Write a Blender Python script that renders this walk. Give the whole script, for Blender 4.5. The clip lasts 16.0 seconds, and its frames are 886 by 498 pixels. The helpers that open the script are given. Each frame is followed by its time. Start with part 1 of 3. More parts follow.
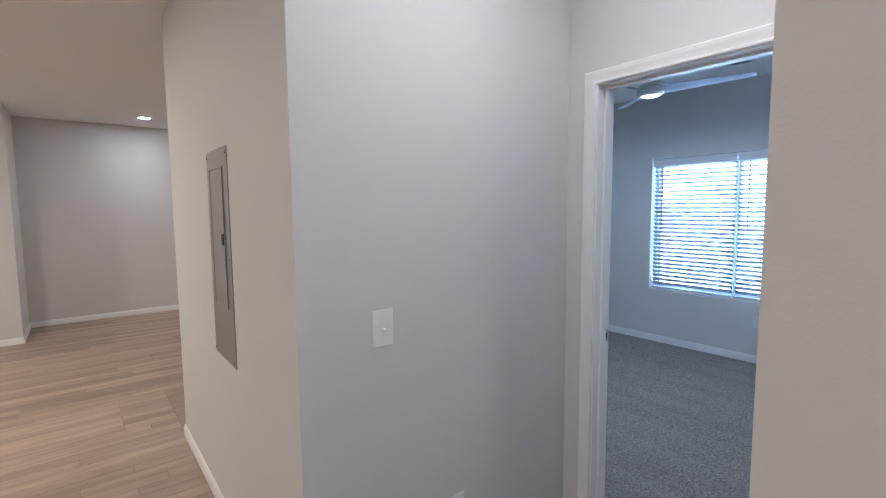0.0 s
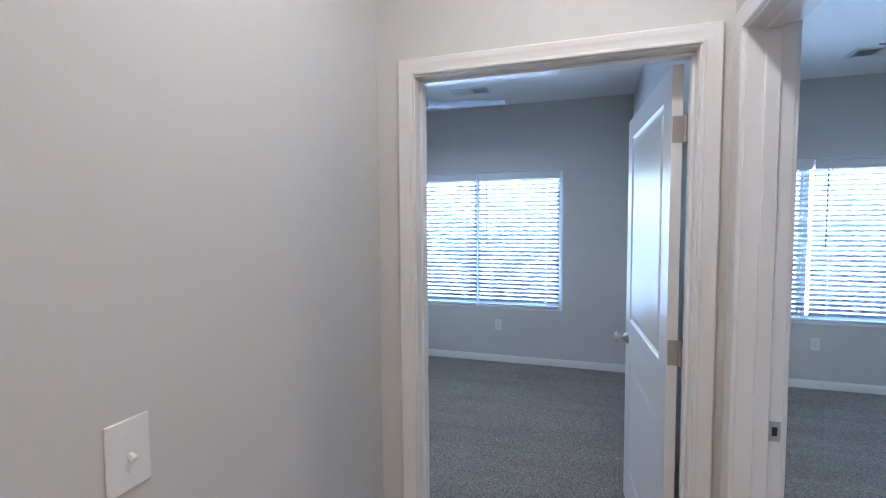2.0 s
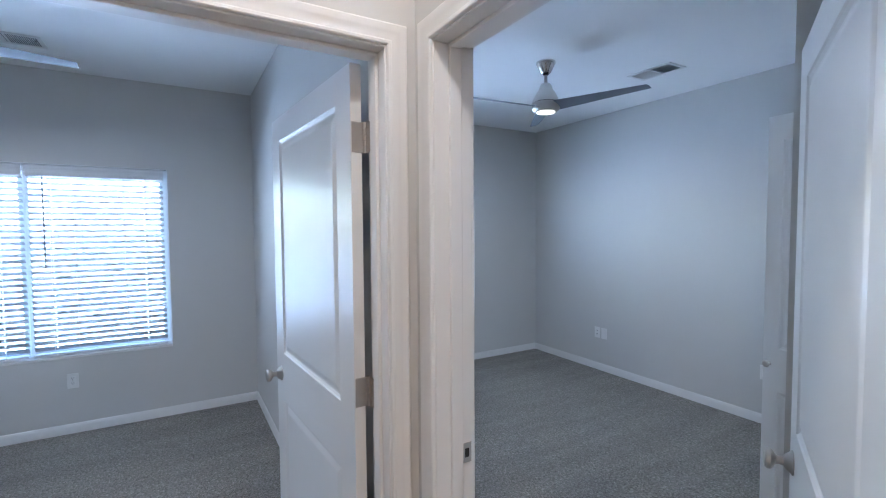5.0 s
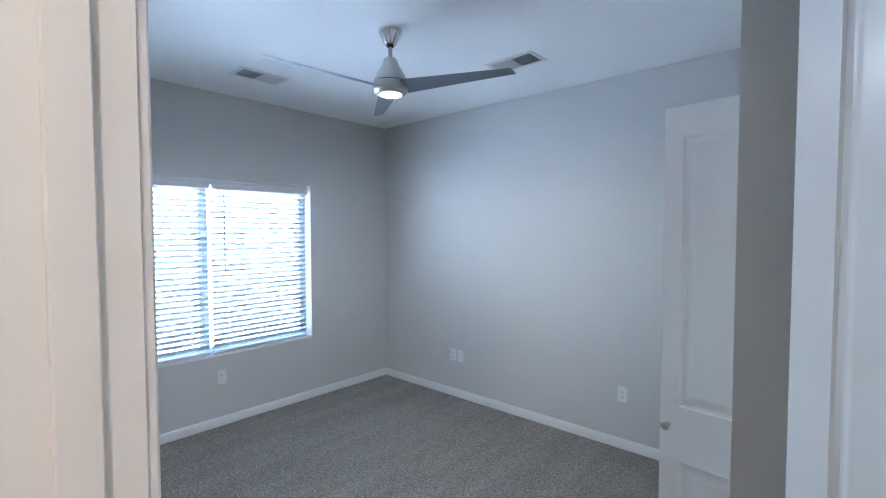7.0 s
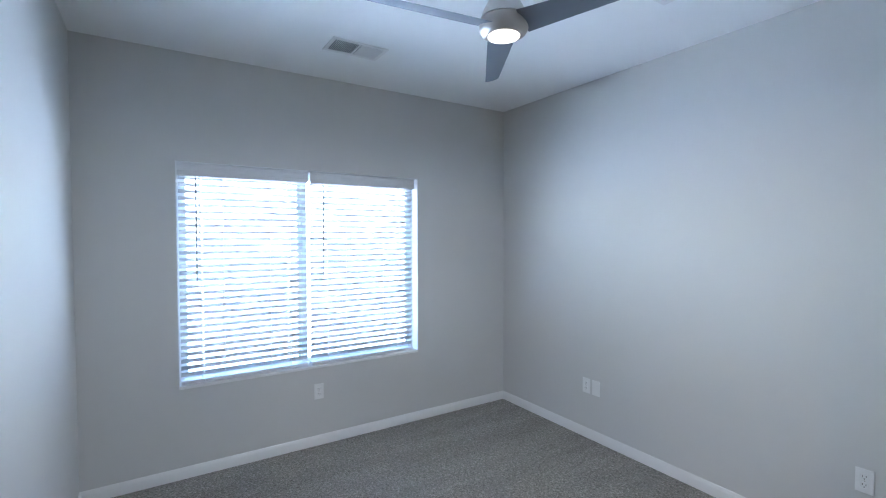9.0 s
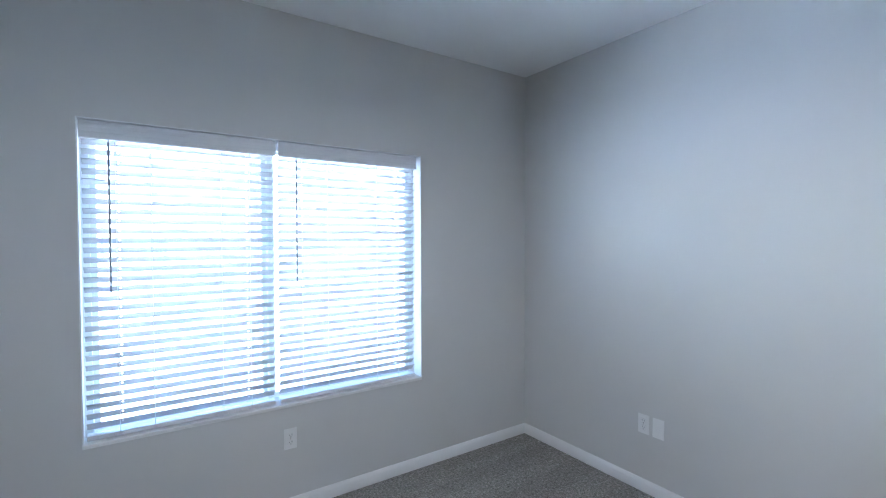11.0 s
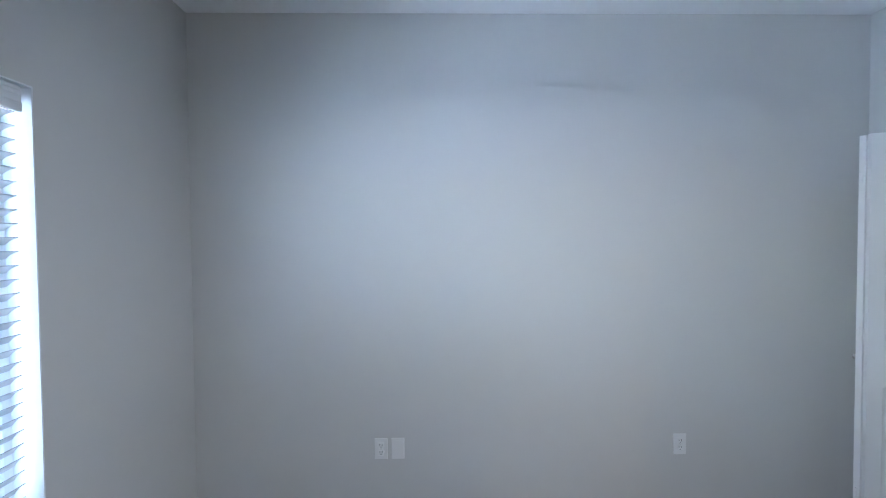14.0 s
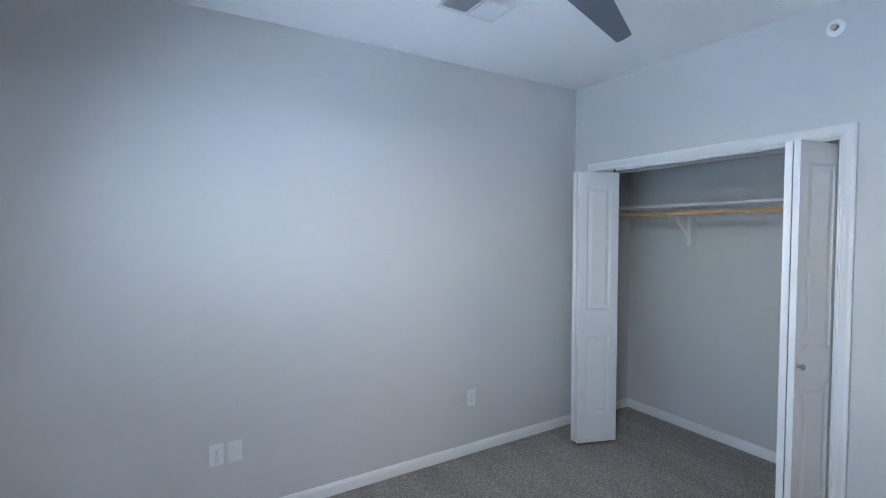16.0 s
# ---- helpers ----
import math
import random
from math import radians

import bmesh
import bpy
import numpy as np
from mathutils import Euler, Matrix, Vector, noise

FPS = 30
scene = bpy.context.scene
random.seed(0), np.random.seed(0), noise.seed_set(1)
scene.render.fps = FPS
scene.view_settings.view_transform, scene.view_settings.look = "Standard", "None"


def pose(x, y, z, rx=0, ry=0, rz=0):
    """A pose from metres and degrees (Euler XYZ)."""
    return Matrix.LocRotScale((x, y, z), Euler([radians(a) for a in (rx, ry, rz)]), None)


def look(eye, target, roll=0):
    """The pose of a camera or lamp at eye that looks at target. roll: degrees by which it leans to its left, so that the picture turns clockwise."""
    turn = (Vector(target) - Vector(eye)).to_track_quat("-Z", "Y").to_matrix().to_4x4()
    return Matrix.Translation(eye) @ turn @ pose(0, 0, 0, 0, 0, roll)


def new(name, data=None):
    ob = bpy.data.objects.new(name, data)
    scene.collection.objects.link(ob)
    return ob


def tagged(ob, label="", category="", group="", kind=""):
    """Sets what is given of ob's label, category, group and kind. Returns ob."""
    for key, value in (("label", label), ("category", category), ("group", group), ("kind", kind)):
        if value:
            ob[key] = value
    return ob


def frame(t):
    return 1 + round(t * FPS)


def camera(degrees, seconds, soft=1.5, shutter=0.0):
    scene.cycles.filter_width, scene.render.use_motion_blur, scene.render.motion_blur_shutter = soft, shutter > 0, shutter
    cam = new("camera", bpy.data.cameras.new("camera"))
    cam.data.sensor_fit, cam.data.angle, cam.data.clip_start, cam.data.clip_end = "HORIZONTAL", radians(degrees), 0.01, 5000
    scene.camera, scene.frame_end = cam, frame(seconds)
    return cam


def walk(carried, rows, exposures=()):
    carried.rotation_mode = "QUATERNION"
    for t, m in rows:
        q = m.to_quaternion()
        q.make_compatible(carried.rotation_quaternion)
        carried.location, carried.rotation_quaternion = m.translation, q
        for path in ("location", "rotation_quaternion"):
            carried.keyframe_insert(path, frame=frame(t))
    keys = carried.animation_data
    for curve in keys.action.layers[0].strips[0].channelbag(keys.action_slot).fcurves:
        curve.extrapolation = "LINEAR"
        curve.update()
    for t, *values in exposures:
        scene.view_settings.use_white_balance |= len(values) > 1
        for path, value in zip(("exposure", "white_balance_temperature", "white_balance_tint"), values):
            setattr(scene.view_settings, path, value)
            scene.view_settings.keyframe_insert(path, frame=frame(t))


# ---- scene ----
cam = camera(88.5, 16.0, 1.1)
PATH = [
    (0, (0.626, 0.699, 1.52), (1.874, 2.252, 1.343), -0.5),
    (0.5, (0.688, 0.901, 1.498), (2.112, 2.3, 1.366), -0.8),
    (1, (0.747, 1.018, 1.534), (2.357, 2.196, 1.393), -0.5),
    (1.5, (0.822, 1.149, 1.529), (2.611, 2.033, 1.398), -0.5),
    (2, (0.846, 1.253, 1.519), (2.749, 1.855, 1.4), -0.4),
    (2.5, (0.853, 1.402, 1.532), (2.828, 1.698, 1.42), -0.4),
    (3, (0.866, 1.485, 1.532), (2.863, 1.511, 1.427), -0.3),
    (3.5, (0.957, 1.463, 1.537), (2.94, 1.229, 1.43), -0.5),
    (4, (1.039, 1.429, 1.537), (2.976, 0.939, 1.433), -0.5),
    (4.5, (1.149, 1.426, 1.546), (3.003, 0.684, 1.446), -0.5),
    (5, (1.271, 1.432, 1.557), (2.996, 0.425, 1.463), -0.4),
    (5.2, (1.31, 1.418, 1.558), (2.97, 0.307, 1.468), -0.3),
    (7.3, (1.891, 0.763, 1.619), (3.217, -0.732, 1.538), -0.1),
    (7.5, (1.938, 0.712, 1.618), (3.281, -0.767, 1.541), -0.0),
    (8, (2.048, 0.574, 1.605), (3.486, -0.815, 1.539), -0.1),
    (8.5, (2.169, 0.42, 1.596), (3.738, -0.819, 1.534), -0.1),
    (9, (2.318, 0.33, 1.573), (4.002, -0.747, 1.513), -0.1),
    (9.2, (2.399, 0.319, 1.557), (4.109, -0.716, 1.501), -0.2),
    (11.3, (3.25, -0.02, 1.502), (4.863, -1.2, 1.457), -0.1),
    (11.5, (3.329, -0.024, 1.493), (4.86, -1.311, 1.453), -0.1),
    (12, (3.495, -0.082, 1.496), (4.788, -1.607, 1.457), -0.2),
    (12.5, (3.715, -0.115, 1.504), (4.697, -1.857, 1.472), -0.2),
    (13, (3.99, -0.085, 1.52), (4.597, -1.99, 1.479), -0.1),
    (13.5, (4.231, -0.104, 1.531), (4.484, -2.088, 1.488), -0.2),
    (14, (4.376, -0.05, 1.558), (4.336, -2.049, 1.501), -0.4),
    (14.5, (4.500, 0.072, 1.588), (4.211, -1.906, 1.517), -0.35),
    (15, (4.630, 0.140, 1.598), (4.086, -1.783, 1.526), -0.4),
    (15.5, (4.762, 0.150, 1.590), (3.971, -1.687, 1.516), -0.2),
    (16, (4.853, 0.165, 1.596), (3.829, -1.552, 1.519), 0.0),
]
EXPO = [(0, 3.68, 4400, 7), (1, 3.7, 4500, 8), (2, 3.7, 4580, 8), (5.2, 3.78, 4700, 8), (7.3, 4.04, 4950, 7), (9.2, 4.08, 5000, 7), (11.5, 3.98, 5010, 8), (13, 3.9, 5030, 8), (14.0, 3.98, 5020, 8), (16, 4.05, 5020, 8)]
walk(cam, [(t, look(eye, target, roll)) for t, eye, target, roll in PATH], EXPO)

# ---- world, sun and lamps ----
world = bpy.data.worlds.new("sky")
scene.world = world
world.use_nodes = True
wn = world.node_tree
sky = wn.nodes.new("ShaderNodeTexSky")
sky.sky_type = "NISHITA"
sky.sun_disc = False
sky.sun_elevation = radians(66)
sky.sun_rotation = radians(250)
sky.air_density, sky.dust_density = 1.5, 0.6
wn.links.new(sky.outputs[0], wn.nodes["Background"].inputs[0])
wn.nodes["Background"].inputs[1].default_value = 0.15

sun = new("sun", bpy.data.lights.new("sun", "SUN"))
sun.data.energy, sun.data.angle, sun.data.color = 5.0, radians(0.5), (1.0, 0.98, 0.95)
sun.matrix_world = look((-5.4, -2.0, 12.8), (0, 0, 0))


def area_lamp(name, eye, target, sx, sy, watts, colour, disk=False):
    lamp = bpy.data.lights.new(name, "AREA")
    lamp.shape = "DISK" if disk else "RECTANGLE"
    lamp.size = sx
    if not disk:
        lamp.size_y = sy
    lamp.energy, lamp.color = watts, colour
    ob = new(name, lamp)
    ob.matrix_world = look(eye, target)
    return ob




# ---- materials ----
def material(name, colour, rough=0.5, metal=0.0):
    m = bpy.data.materials.new(name)
    m.use_nodes = True
    b = m.node_tree.nodes["Principled BSDF"]
    b.inputs["Base Color"].default_value = (*colour, 1)
    b.inputs["Roughness"].default_value = rough
    b.inputs["Metallic"].default_value = metal
    return m, m.node_tree, b


def add(nt, kind, **settings):
    n = nt.nodes.new(kind)
    for key, value in settings.items():
        n.inputs[key].default_value = value
    return n


def ramp(nt, source, stops):
    r = nt.nodes.new("ShaderNodeValToRGB")
    while len(r.color_ramp.elements) < len(stops):
        r.color_ramp.elements.new(0.5)
    for e, (p, c) in zip(r.color_ramp.elements, stops):
        e.position, e.color = p, (*c, 1)
    nt.links.new(source, r.inputs[0])
    return r.outputs[0]


def mottled(name, colour, rough, spread=0.05, scale=1.2, bump=0.1, grain=220.0, metal=0.0, depth=0.001):
    """Paint or metal with large soft blotches, fine grain and a light relief."""
    m, nt, b = material(name, colour, rough, metal)
    co = nt.nodes.new("ShaderNodeTexCoord")
    big = add(nt, "ShaderNodeTexNoise", Scale=scale, Detail=4.0, Roughness=0.6)
    nt.links.new(co.outputs["Object"], big.inputs["Vector"])
    lo = tuple(c * (1 - spread) for c in colour)
    hi = tuple(min(1, c * (1 + spread)) for c in colour)
    nt.links.new(ramp(nt, big.outputs["Fac"], ((0.3, lo), (0.7, hi))), b.inputs["Base Color"])
    mr = add(nt, "ShaderNodeMapRange", **{"To Min": rough * 0.9, "To Max": min(1, rough * 1.12)})
    nt.links.new(big.outputs["Fac"], mr.inputs["Value"])
    nt.links.new(mr.outputs[0], b.inputs["Roughness"])
    fine = add(nt, "ShaderNodeTexNoise", Scale=grain, Detail=3.0)
    nt.links.new(co.outputs["Object"], fine.inputs["Vector"])
    bp = add(nt, "ShaderNodeBump", Strength=bump, Distance=depth)
    nt.links.new(fine.outputs["Fac"], bp.inputs["Height"])
    nt.links.new(bp.outputs[0], b.inputs["Normal"])
    return m


PAINT = mottled("greige_wall_paint", (0.635, 0.627, 0.607), 0.62, 0.025, 0.7, 0.22, 260)
CEIL = mottled("white_ceiling_paint", (0.91, 0.91, 0.905), 0.8, 0.02, 0.6, 0.3, 180)
TRIM = mottled("white_trim_enamel", (0.80, 0.79, 0.775), 0.36, 0.012, 2.0, 0.03, 140)
DOORW = mottled("white_door_enamel", (0.80, 0.795, 0.785), 0.30, 0.015, 1.5, 0.04, 140)
PLASTIC = mottled("white_plastic", (0.82, 0.815, 0.80), 0.35, 0.015, 6.0, 0.03, 300)
VINYL = mottled("white_vinyl", (0.80, 0.81, 0.82), 0.4, 0.02, 3.0, 0.03, 200)
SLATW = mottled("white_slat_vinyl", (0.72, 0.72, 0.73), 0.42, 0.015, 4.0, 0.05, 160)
# white slats too, base colour darkened to hold down the backlight on them
SLATDIM = mottled("darkened_white_slat_vinyl", (0.48, 0.467, 0.463), 0.45, 0.03, 4.0, 0.05, 160)
NICKEL = mottled("brushed_nickel", (0.52, 0.49, 0.455), 0.42, 0.05, 8.0, 0.08, 400, 1.0, 0.0004)
CHROME = mottled("polished_nickel", (0.70, 0.68, 0.66), 0.18, 0.03, 8.0, 0.02, 400, 1.0, 0.0003)
BLADE = mottled("silver_blade_paint", (0.20, 0.215, 0.25), 0.58, 0.03, 3.0, 0.05, 250, 0.25)
DOME = mottled("white_fan_housing", (0.62, 0.61, 0.58), 0.35, 0.03, 5.0, 0.03, 300, 0.2)
STEEL = mottled("grey_panel_steel", (0.40, 0.395, 0.385), 0.33, 0.06, 3.0, 0.08, 120, 0.75)
DARK = mottled("dark_plastic", (0.02, 0.02, 0.022), 0.5, 0.1, 10.0, 0.05, 200)
DUCT = mottled("shaded_duct_metal", (0.30, 0.31, 0.33), 0.6, 0.1, 10.0, 0.05, 100)
WAND = mottled("clear_grey_wand", (0.13, 0.14, 0.16), 0.3, 0.05, 10.0, 0.02, 200)
CORD = mottled("white_cord", (0.75, 0.76, 0.77), 0.8, 0.05, 20.0, 0.2, 500)


def glow(name, colour, strength):
    m, nt, b = material(name, (0.9, 0.9, 0.88), 0.4)
    b.inputs["Emission Color"].default_value = (*colour, 1)
    b.inputs["Emission Strength"].default_value = strength
    return m


LAMP_WARM = glow("warm_lit_diffuser", (1.0, 0.80, 0.56), 0.3)
LAMP_COOL = glow("lit_downlight_diffuser", (1.0, 0.93, 0.85), 9.0)


def glass():
    m, nt, b = material("window_glass", (0.96, 0.98, 0.98), 0.0)
    b.inputs["Transmission Weight"].default_value = 1.0
    b.inputs["IOR"].default_value = 1.05
    return m


GLASS = glass()


# distant panes: distance haze is put into the colour as a mid grey
PANE = mottled("hazed_far_window_pane", (0.30, 0.32, 0.35), 0.25, 0.05, 2.0, 0.02, 20)


def carpet():
    m, nt, b = material("grey_cut_pile_carpet", (0.2, 0.2, 0.2), 0.95)
    co = nt.nodes.new("ShaderNodeTexCoord")
    tuft = add(nt, "ShaderNodeTexVoronoi", Scale=140.0)
    nt.links.new(co.outputs["Object"], tuft.inputs["Vector"])
    tone = nt.nodes.new("ShaderNodeSeparateColor")
    nt.links.new(tuft.outputs["Color"], tone.inputs[0])
    fleck = add(nt, "ShaderNodeTexNoise", Scale=70.0, Detail=3.0, Roughness=0.7)
    nt.links.new(co.outputs["Object"], fleck.inputs["Vector"])
    blend = nt.nodes.new("ShaderNodeMath")
    blend.operation = "MULTIPLY_ADD"
    blend.inputs[1].default_value = 0.42
    shade = add(nt, "ShaderNodeMapRange", **{"From Min": 0.3, "From Max": 0.7, "To Min": 0.06, "To Max": 0.52})
    nt.links.new(fleck.outputs["Fac"], shade.inputs["Value"])
    nt.links.new(tone.outputs[0], blend.inputs[0])
    nt.links.new(shade.outputs[0], blend.inputs[2])
    # vacuum tracks: bands about a hand wide running from the door wall to the far wall, broken by footfalls
    track = add(nt, "ShaderNodeMapping", Scale=(3.6, 0.42, 1.0))
    track.inputs["Rotation"].default_value = (0, 0, radians(-6))
    nt.links.new(co.outputs["Object"], track.inputs["Vector"])
    lanes = add(nt, "ShaderNodeTexNoise", Scale=1.7, Detail=2.0, Roughness=0.55, Distortion=0.35)
    nt.links.new(track.outputs[0], lanes.inputs["Vector"])
    steps = add(nt, "ShaderNodeTexNoise", Scale=3.1, Detail=3.0, Roughness=0.6)
    nt.links.new(co.outputs["Object"], steps.inputs["Vector"])
    broad = nt.nodes.new("ShaderNodeMath")
    broad.operation = "MULTIPLY_ADD"
    broad.inputs[1].default_value = 0.4
    nt.links.new(steps.outputs["Fac"], broad.inputs[0])
    nt.links.new(lanes.outputs["Fac"], broad.inputs[2])
    base = ramp(nt, blend.outputs[0], ((0.12, (0.078, 0.070, 0.058)), (0.45, (0.228, 0.211, 0.183)), (0.62, (0.287, 0.267, 0.233)), (0.9, (0.52, 0.49, 0.435))))
    nap = ramp(nt, broad.outputs[0], ((0.58, (0.90, 0.90, 0.905)), (0.82, (1.07, 1.07, 1.065))))
    mix = nt.nodes.new("ShaderNodeMix")
    mix.data_type, mix.blend_type = "RGBA", "MULTIPLY"
    mix.inputs["Factor"].default_value = 1.0
    nt.links.new(base, mix.inputs["A"])
    nt.links.new(nap, mix.inputs["B"])
    nt.links.new(mix.outputs["Result"], b.inputs["Base Color"])
    total = nt.nodes.new("ShaderNodeMath")
    total.operation = "ADD"
    nt.links.new(tuft.outputs["Distance"], total.inputs[0])
    nt.links.new(fleck.outputs["Fac"], total.inputs[1])
    bp = add(nt, "ShaderNodeBump", Strength=0.9, Distance=0.006)
    nt.links.new(total.outputs[0], bp.inputs["Height"])
    nt.links.new(bp.outputs[0], b.inputs["Normal"])
    b.inputs["Sheen Weight"].default_value = 0.15
    return m


CARPET = carpet()


def wood(name, dark, light, along=(1.0, 14.0, 14.0), rough=0.42, vary=0.25):
    m, nt, b = material(name, light, rough)
    co = nt.nodes.new("ShaderNodeTexCoord")
    info = nt.nodes.new("ShaderNodeObjectInfo")
    shift = nt.nodes.new("ShaderNodeVectorMath")
    shift.operation = "MULTIPLY_ADD"
    comb = nt.nodes.new("ShaderNodeCombineXYZ")
    nt.links.new(info.outputs["Random"], comb.inputs[0])
    nt.links.new(info.outputs["Random"], comb.inputs[1])
    shift.inputs[1].default_value = (31.0, 17.0, 0.0)
    nt.links.new(comb.outputs[0], shift.inputs[0])
    nt.links.new(co.outputs["Object"], shift.inputs[2])
    mp = add(nt, "ShaderNodeMapping", Scale=along)
    nt.links.new(shift.outputs[0], mp.inputs["Vector"])
    grain = add(nt, "ShaderNodeTexNoise", Scale=2.2, Detail=8.0, Roughness=0.62, Distortion=0.6)
    nt.links.new(mp.outputs[0], grain.inputs["Vector"])
    col = ramp(nt, grain.outputs["Fac"], ((0.32, dark), (0.62, light)))
    mr = add(nt, "ShaderNodeMapRange", **{"To Min": 1.0 - vary, "To Max": 1.0 + vary * 0.4})
    nt.links.new(info.outputs["Random"], mr.inputs["Value"])
    mix = nt.nodes.new("ShaderNodeVectorMath")
    mix.operation = "SCALE"
    nt.links.new(col, mix.inputs[0])
    nt.links.new(mr.outputs[0], mix.inputs["Scale"])
    nt.links.new(mix.outputs[0], b.inputs["Base Color"])
    bp = add(nt, "ShaderNodeBump", Strength=0.15, Distance=0.001)
    nt.links.new(grain.outputs["Fac"], bp.inputs["Height"])
    nt.links.new(bp.outputs[0], b.inputs["Normal"])
    return m


OAK = wood("light_oak_plank", (0.30, 0.222, 0.16), (0.42, 0.325, 0.242), (0.8, 12.0, 12.0), 0.40, 0.30)
POLE = wood("varnished_pine_rod", (0.50, 0.32, 0.16), (0.62, 0.43, 0.24), (14.0, 1.0, 14.0), 0.4, 0.05)


def outdoor(name, a, bcol, scale):
    m, nt, b = material(name, a, 0.9)
    co = nt.nodes.new("ShaderNodeTexCoord")
    n = add(nt, "ShaderNodeTexNoise", Scale=scale, Detail=6.0)
    nt.links.new(co.outputs["Object"], n.inputs["Vector"])
    nt.links.new(ramp(nt, n.outputs["Fac"], ((0.35, a), (0.65, bcol))), b.inputs["Base Color"])
    return m


GRASS = outdoor("dry_lawn", (0.16, 0.15, 0.09), (0.30, 0.27, 0.18), 0.2)
# foliage and roof colours are lightened in place of distance haze
LEAF = outdoor("hazed_bare_tree_foliage", (0.12, 0.11, 0.08), (0.2, 0.18, 0.13), 1.5)
BARK = outdoor("tree_bark", (0.10, 0.08, 0.06), (0.16, 0.13, 0.10), 4.0)
SIDING = outdoor("pale_siding", (0.60, 0.57, 0.53), (0.70, 0.67, 0.63), 0.5)
ROOF = outdoor("hazed_brown_roof_shingle", (0.28, 0.25, 0.23), (0.36, 0.33, 0.30), 3.0)
CONCRETE = outdoor("pale_concrete", (0.35, 0.35, 0.35), (0.42, 0.42, 0.42), 0.6)


# ---- geometry helpers ----
def part(name, bm, mat, parent=None, label="", smooth=False):
    """Links a bmesh as one mesh object, under its thing where one is given."""
    bmesh.ops.recalc_face_normals(bm, faces=bm.faces)
    me = bpy.data.meshes.new(name)
    bm.to_mesh(me)
    bm.free()
    me.materials.append(mat)
    if smooth:
        me.shade_smooth()
        me.set_sharp_from_angle(angle=radians(35))
    ob = new(name, me)
    if parent is not None:
        ob.parent = parent
    if label:
        ob["label"] = label
    return ob


def same(name, ob, m, parent):
    """Another object on the same mesh."""
    o = new(name, ob.data)
    o.parent = parent
    o.matrix_basis = m
    return o


def empty(name, m=None):
    e = new(name)
    if m is not None:
        e.matrix_basis = m
    return e


def box(bm, x0, x1, y0, y1, z0, z1, bevel=0.0, seg=1):
    r = bmesh.ops.create_cube(bm, size=1.0)
    for v in r["verts"]:
        v.co = Vector(((x0 + x1) / 2 + v.co.x * (x1 - x0), (y0 + y1) / 2 + v.co.y * (y1 - y0), (z0 + z1) / 2 + v.co.z * (z1 - z0)))
    if bevel:
        edges = list({e for v in r["verts"] for e in v.link_edges})
        bmesh.ops.bevel(bm, geom=edges, offset=bevel, segments=seg, profile=0.5, affect="EDGES")
    return bm


def boxes(*some, bevel=0.0, seg=1):
    bm = bmesh.new()
    for b in some:
        box(bm, *b, bevel=bevel, seg=seg)
    return bm


def lathe(profile, seg=32, bm=None, m=None):
    """A solid of revolution about z from (radius, z) pairs, closed at both ends."""
    bm = bm or bmesh.new()
    m = m or Matrix()
    rings = []
    for r, z in profile:
        rings.append([bm.verts.new(m @ Vector((r * math.cos(2 * math.pi * k / seg), r * math.sin(2 * math.pi * k / seg), z))) for k in range(seg)])
    for a, b in zip(rings, rings[1:]):
        for k in range(seg):
            bm.faces.new((a[k], a[(k + 1) % seg], b[(k + 1) % seg], b[k]))
    bm.faces.new(rings[0])
    bm.faces.new(rings[-1])
    return bm


def tube(a, b, r, seg=10, bm=None):
    d = Vector(b) - Vector(a)
    m = Matrix.Translation(a) @ d.to_track_quat("Z", "Y").to_matrix().to_4x4()
    return lathe(((r, 0), (r, d.length)), seg, bm, m)


def wall_mesh(axis, a0, a1, u0, u1, z0, z1, holes=()):
    """A slab from a0 to a1 on its axis, with rectangular openings (u0, u1, z0, z1) through it."""
    us = sorted({u0, u1, *(v for h in holes for v in h[:2])})
    zs = sorted({z0, z1, *(v for h in holes for v in h[2:])})
    us, zs = [u for u in us if u0 <= u <= u1], [z for z in zs if z0 <= z <= z1]
    full = {}
    for i in range(len(us) - 1):
        for j in range(len(zs) - 1):
            cu, cz = (us[i] + us[i + 1]) / 2, (zs[j] + zs[j + 1]) / 2
            full[i, j] = not any(h[0] < cu < h[1] and h[2] < cz < h[3] for h in holes)
    bm = bmesh.new()
    made = {}

    def vert(a, u, z):
        key = (round(a, 5), round(u, 5), round(z, 5))
        if key not in made:
            made[key] = bm.verts.new((a, u, z) if axis == "x" else (u, a, z))
        return made[key]

    for (i, j), ok in full.items():
        if not ok:
            continue
        ua, ub, za, zb = us[i], us[i + 1], zs[j], zs[j + 1]
        for a in (a0, a1):
            bm.faces.new((vert(a, ua, za), vert(a, ub, za), vert(a, ub, zb), vert(a, ua, zb)))
        for di, dj, c in ((-1, 0, (ua, za, ua, zb)), (1, 0, (ub, za, ub, zb)), (0, -1, (ua, za, ub, za)), (0, 1, (ua, zb, ub, zb))):
            if not full.get((i + di, j + dj), False):
                bm.faces.new((vert(a0, c[0], c[1]), vert(a1, c[0], c[1]), vert(a1, c[2], c[3]), vert(a0, c[2], c[3])))
    return bm


def structure(name, bm, mat, label, smooth=False):
    return tagged(part(name, bm, mat, None, "", smooth), label, name.split("_")[0], "", "structure")


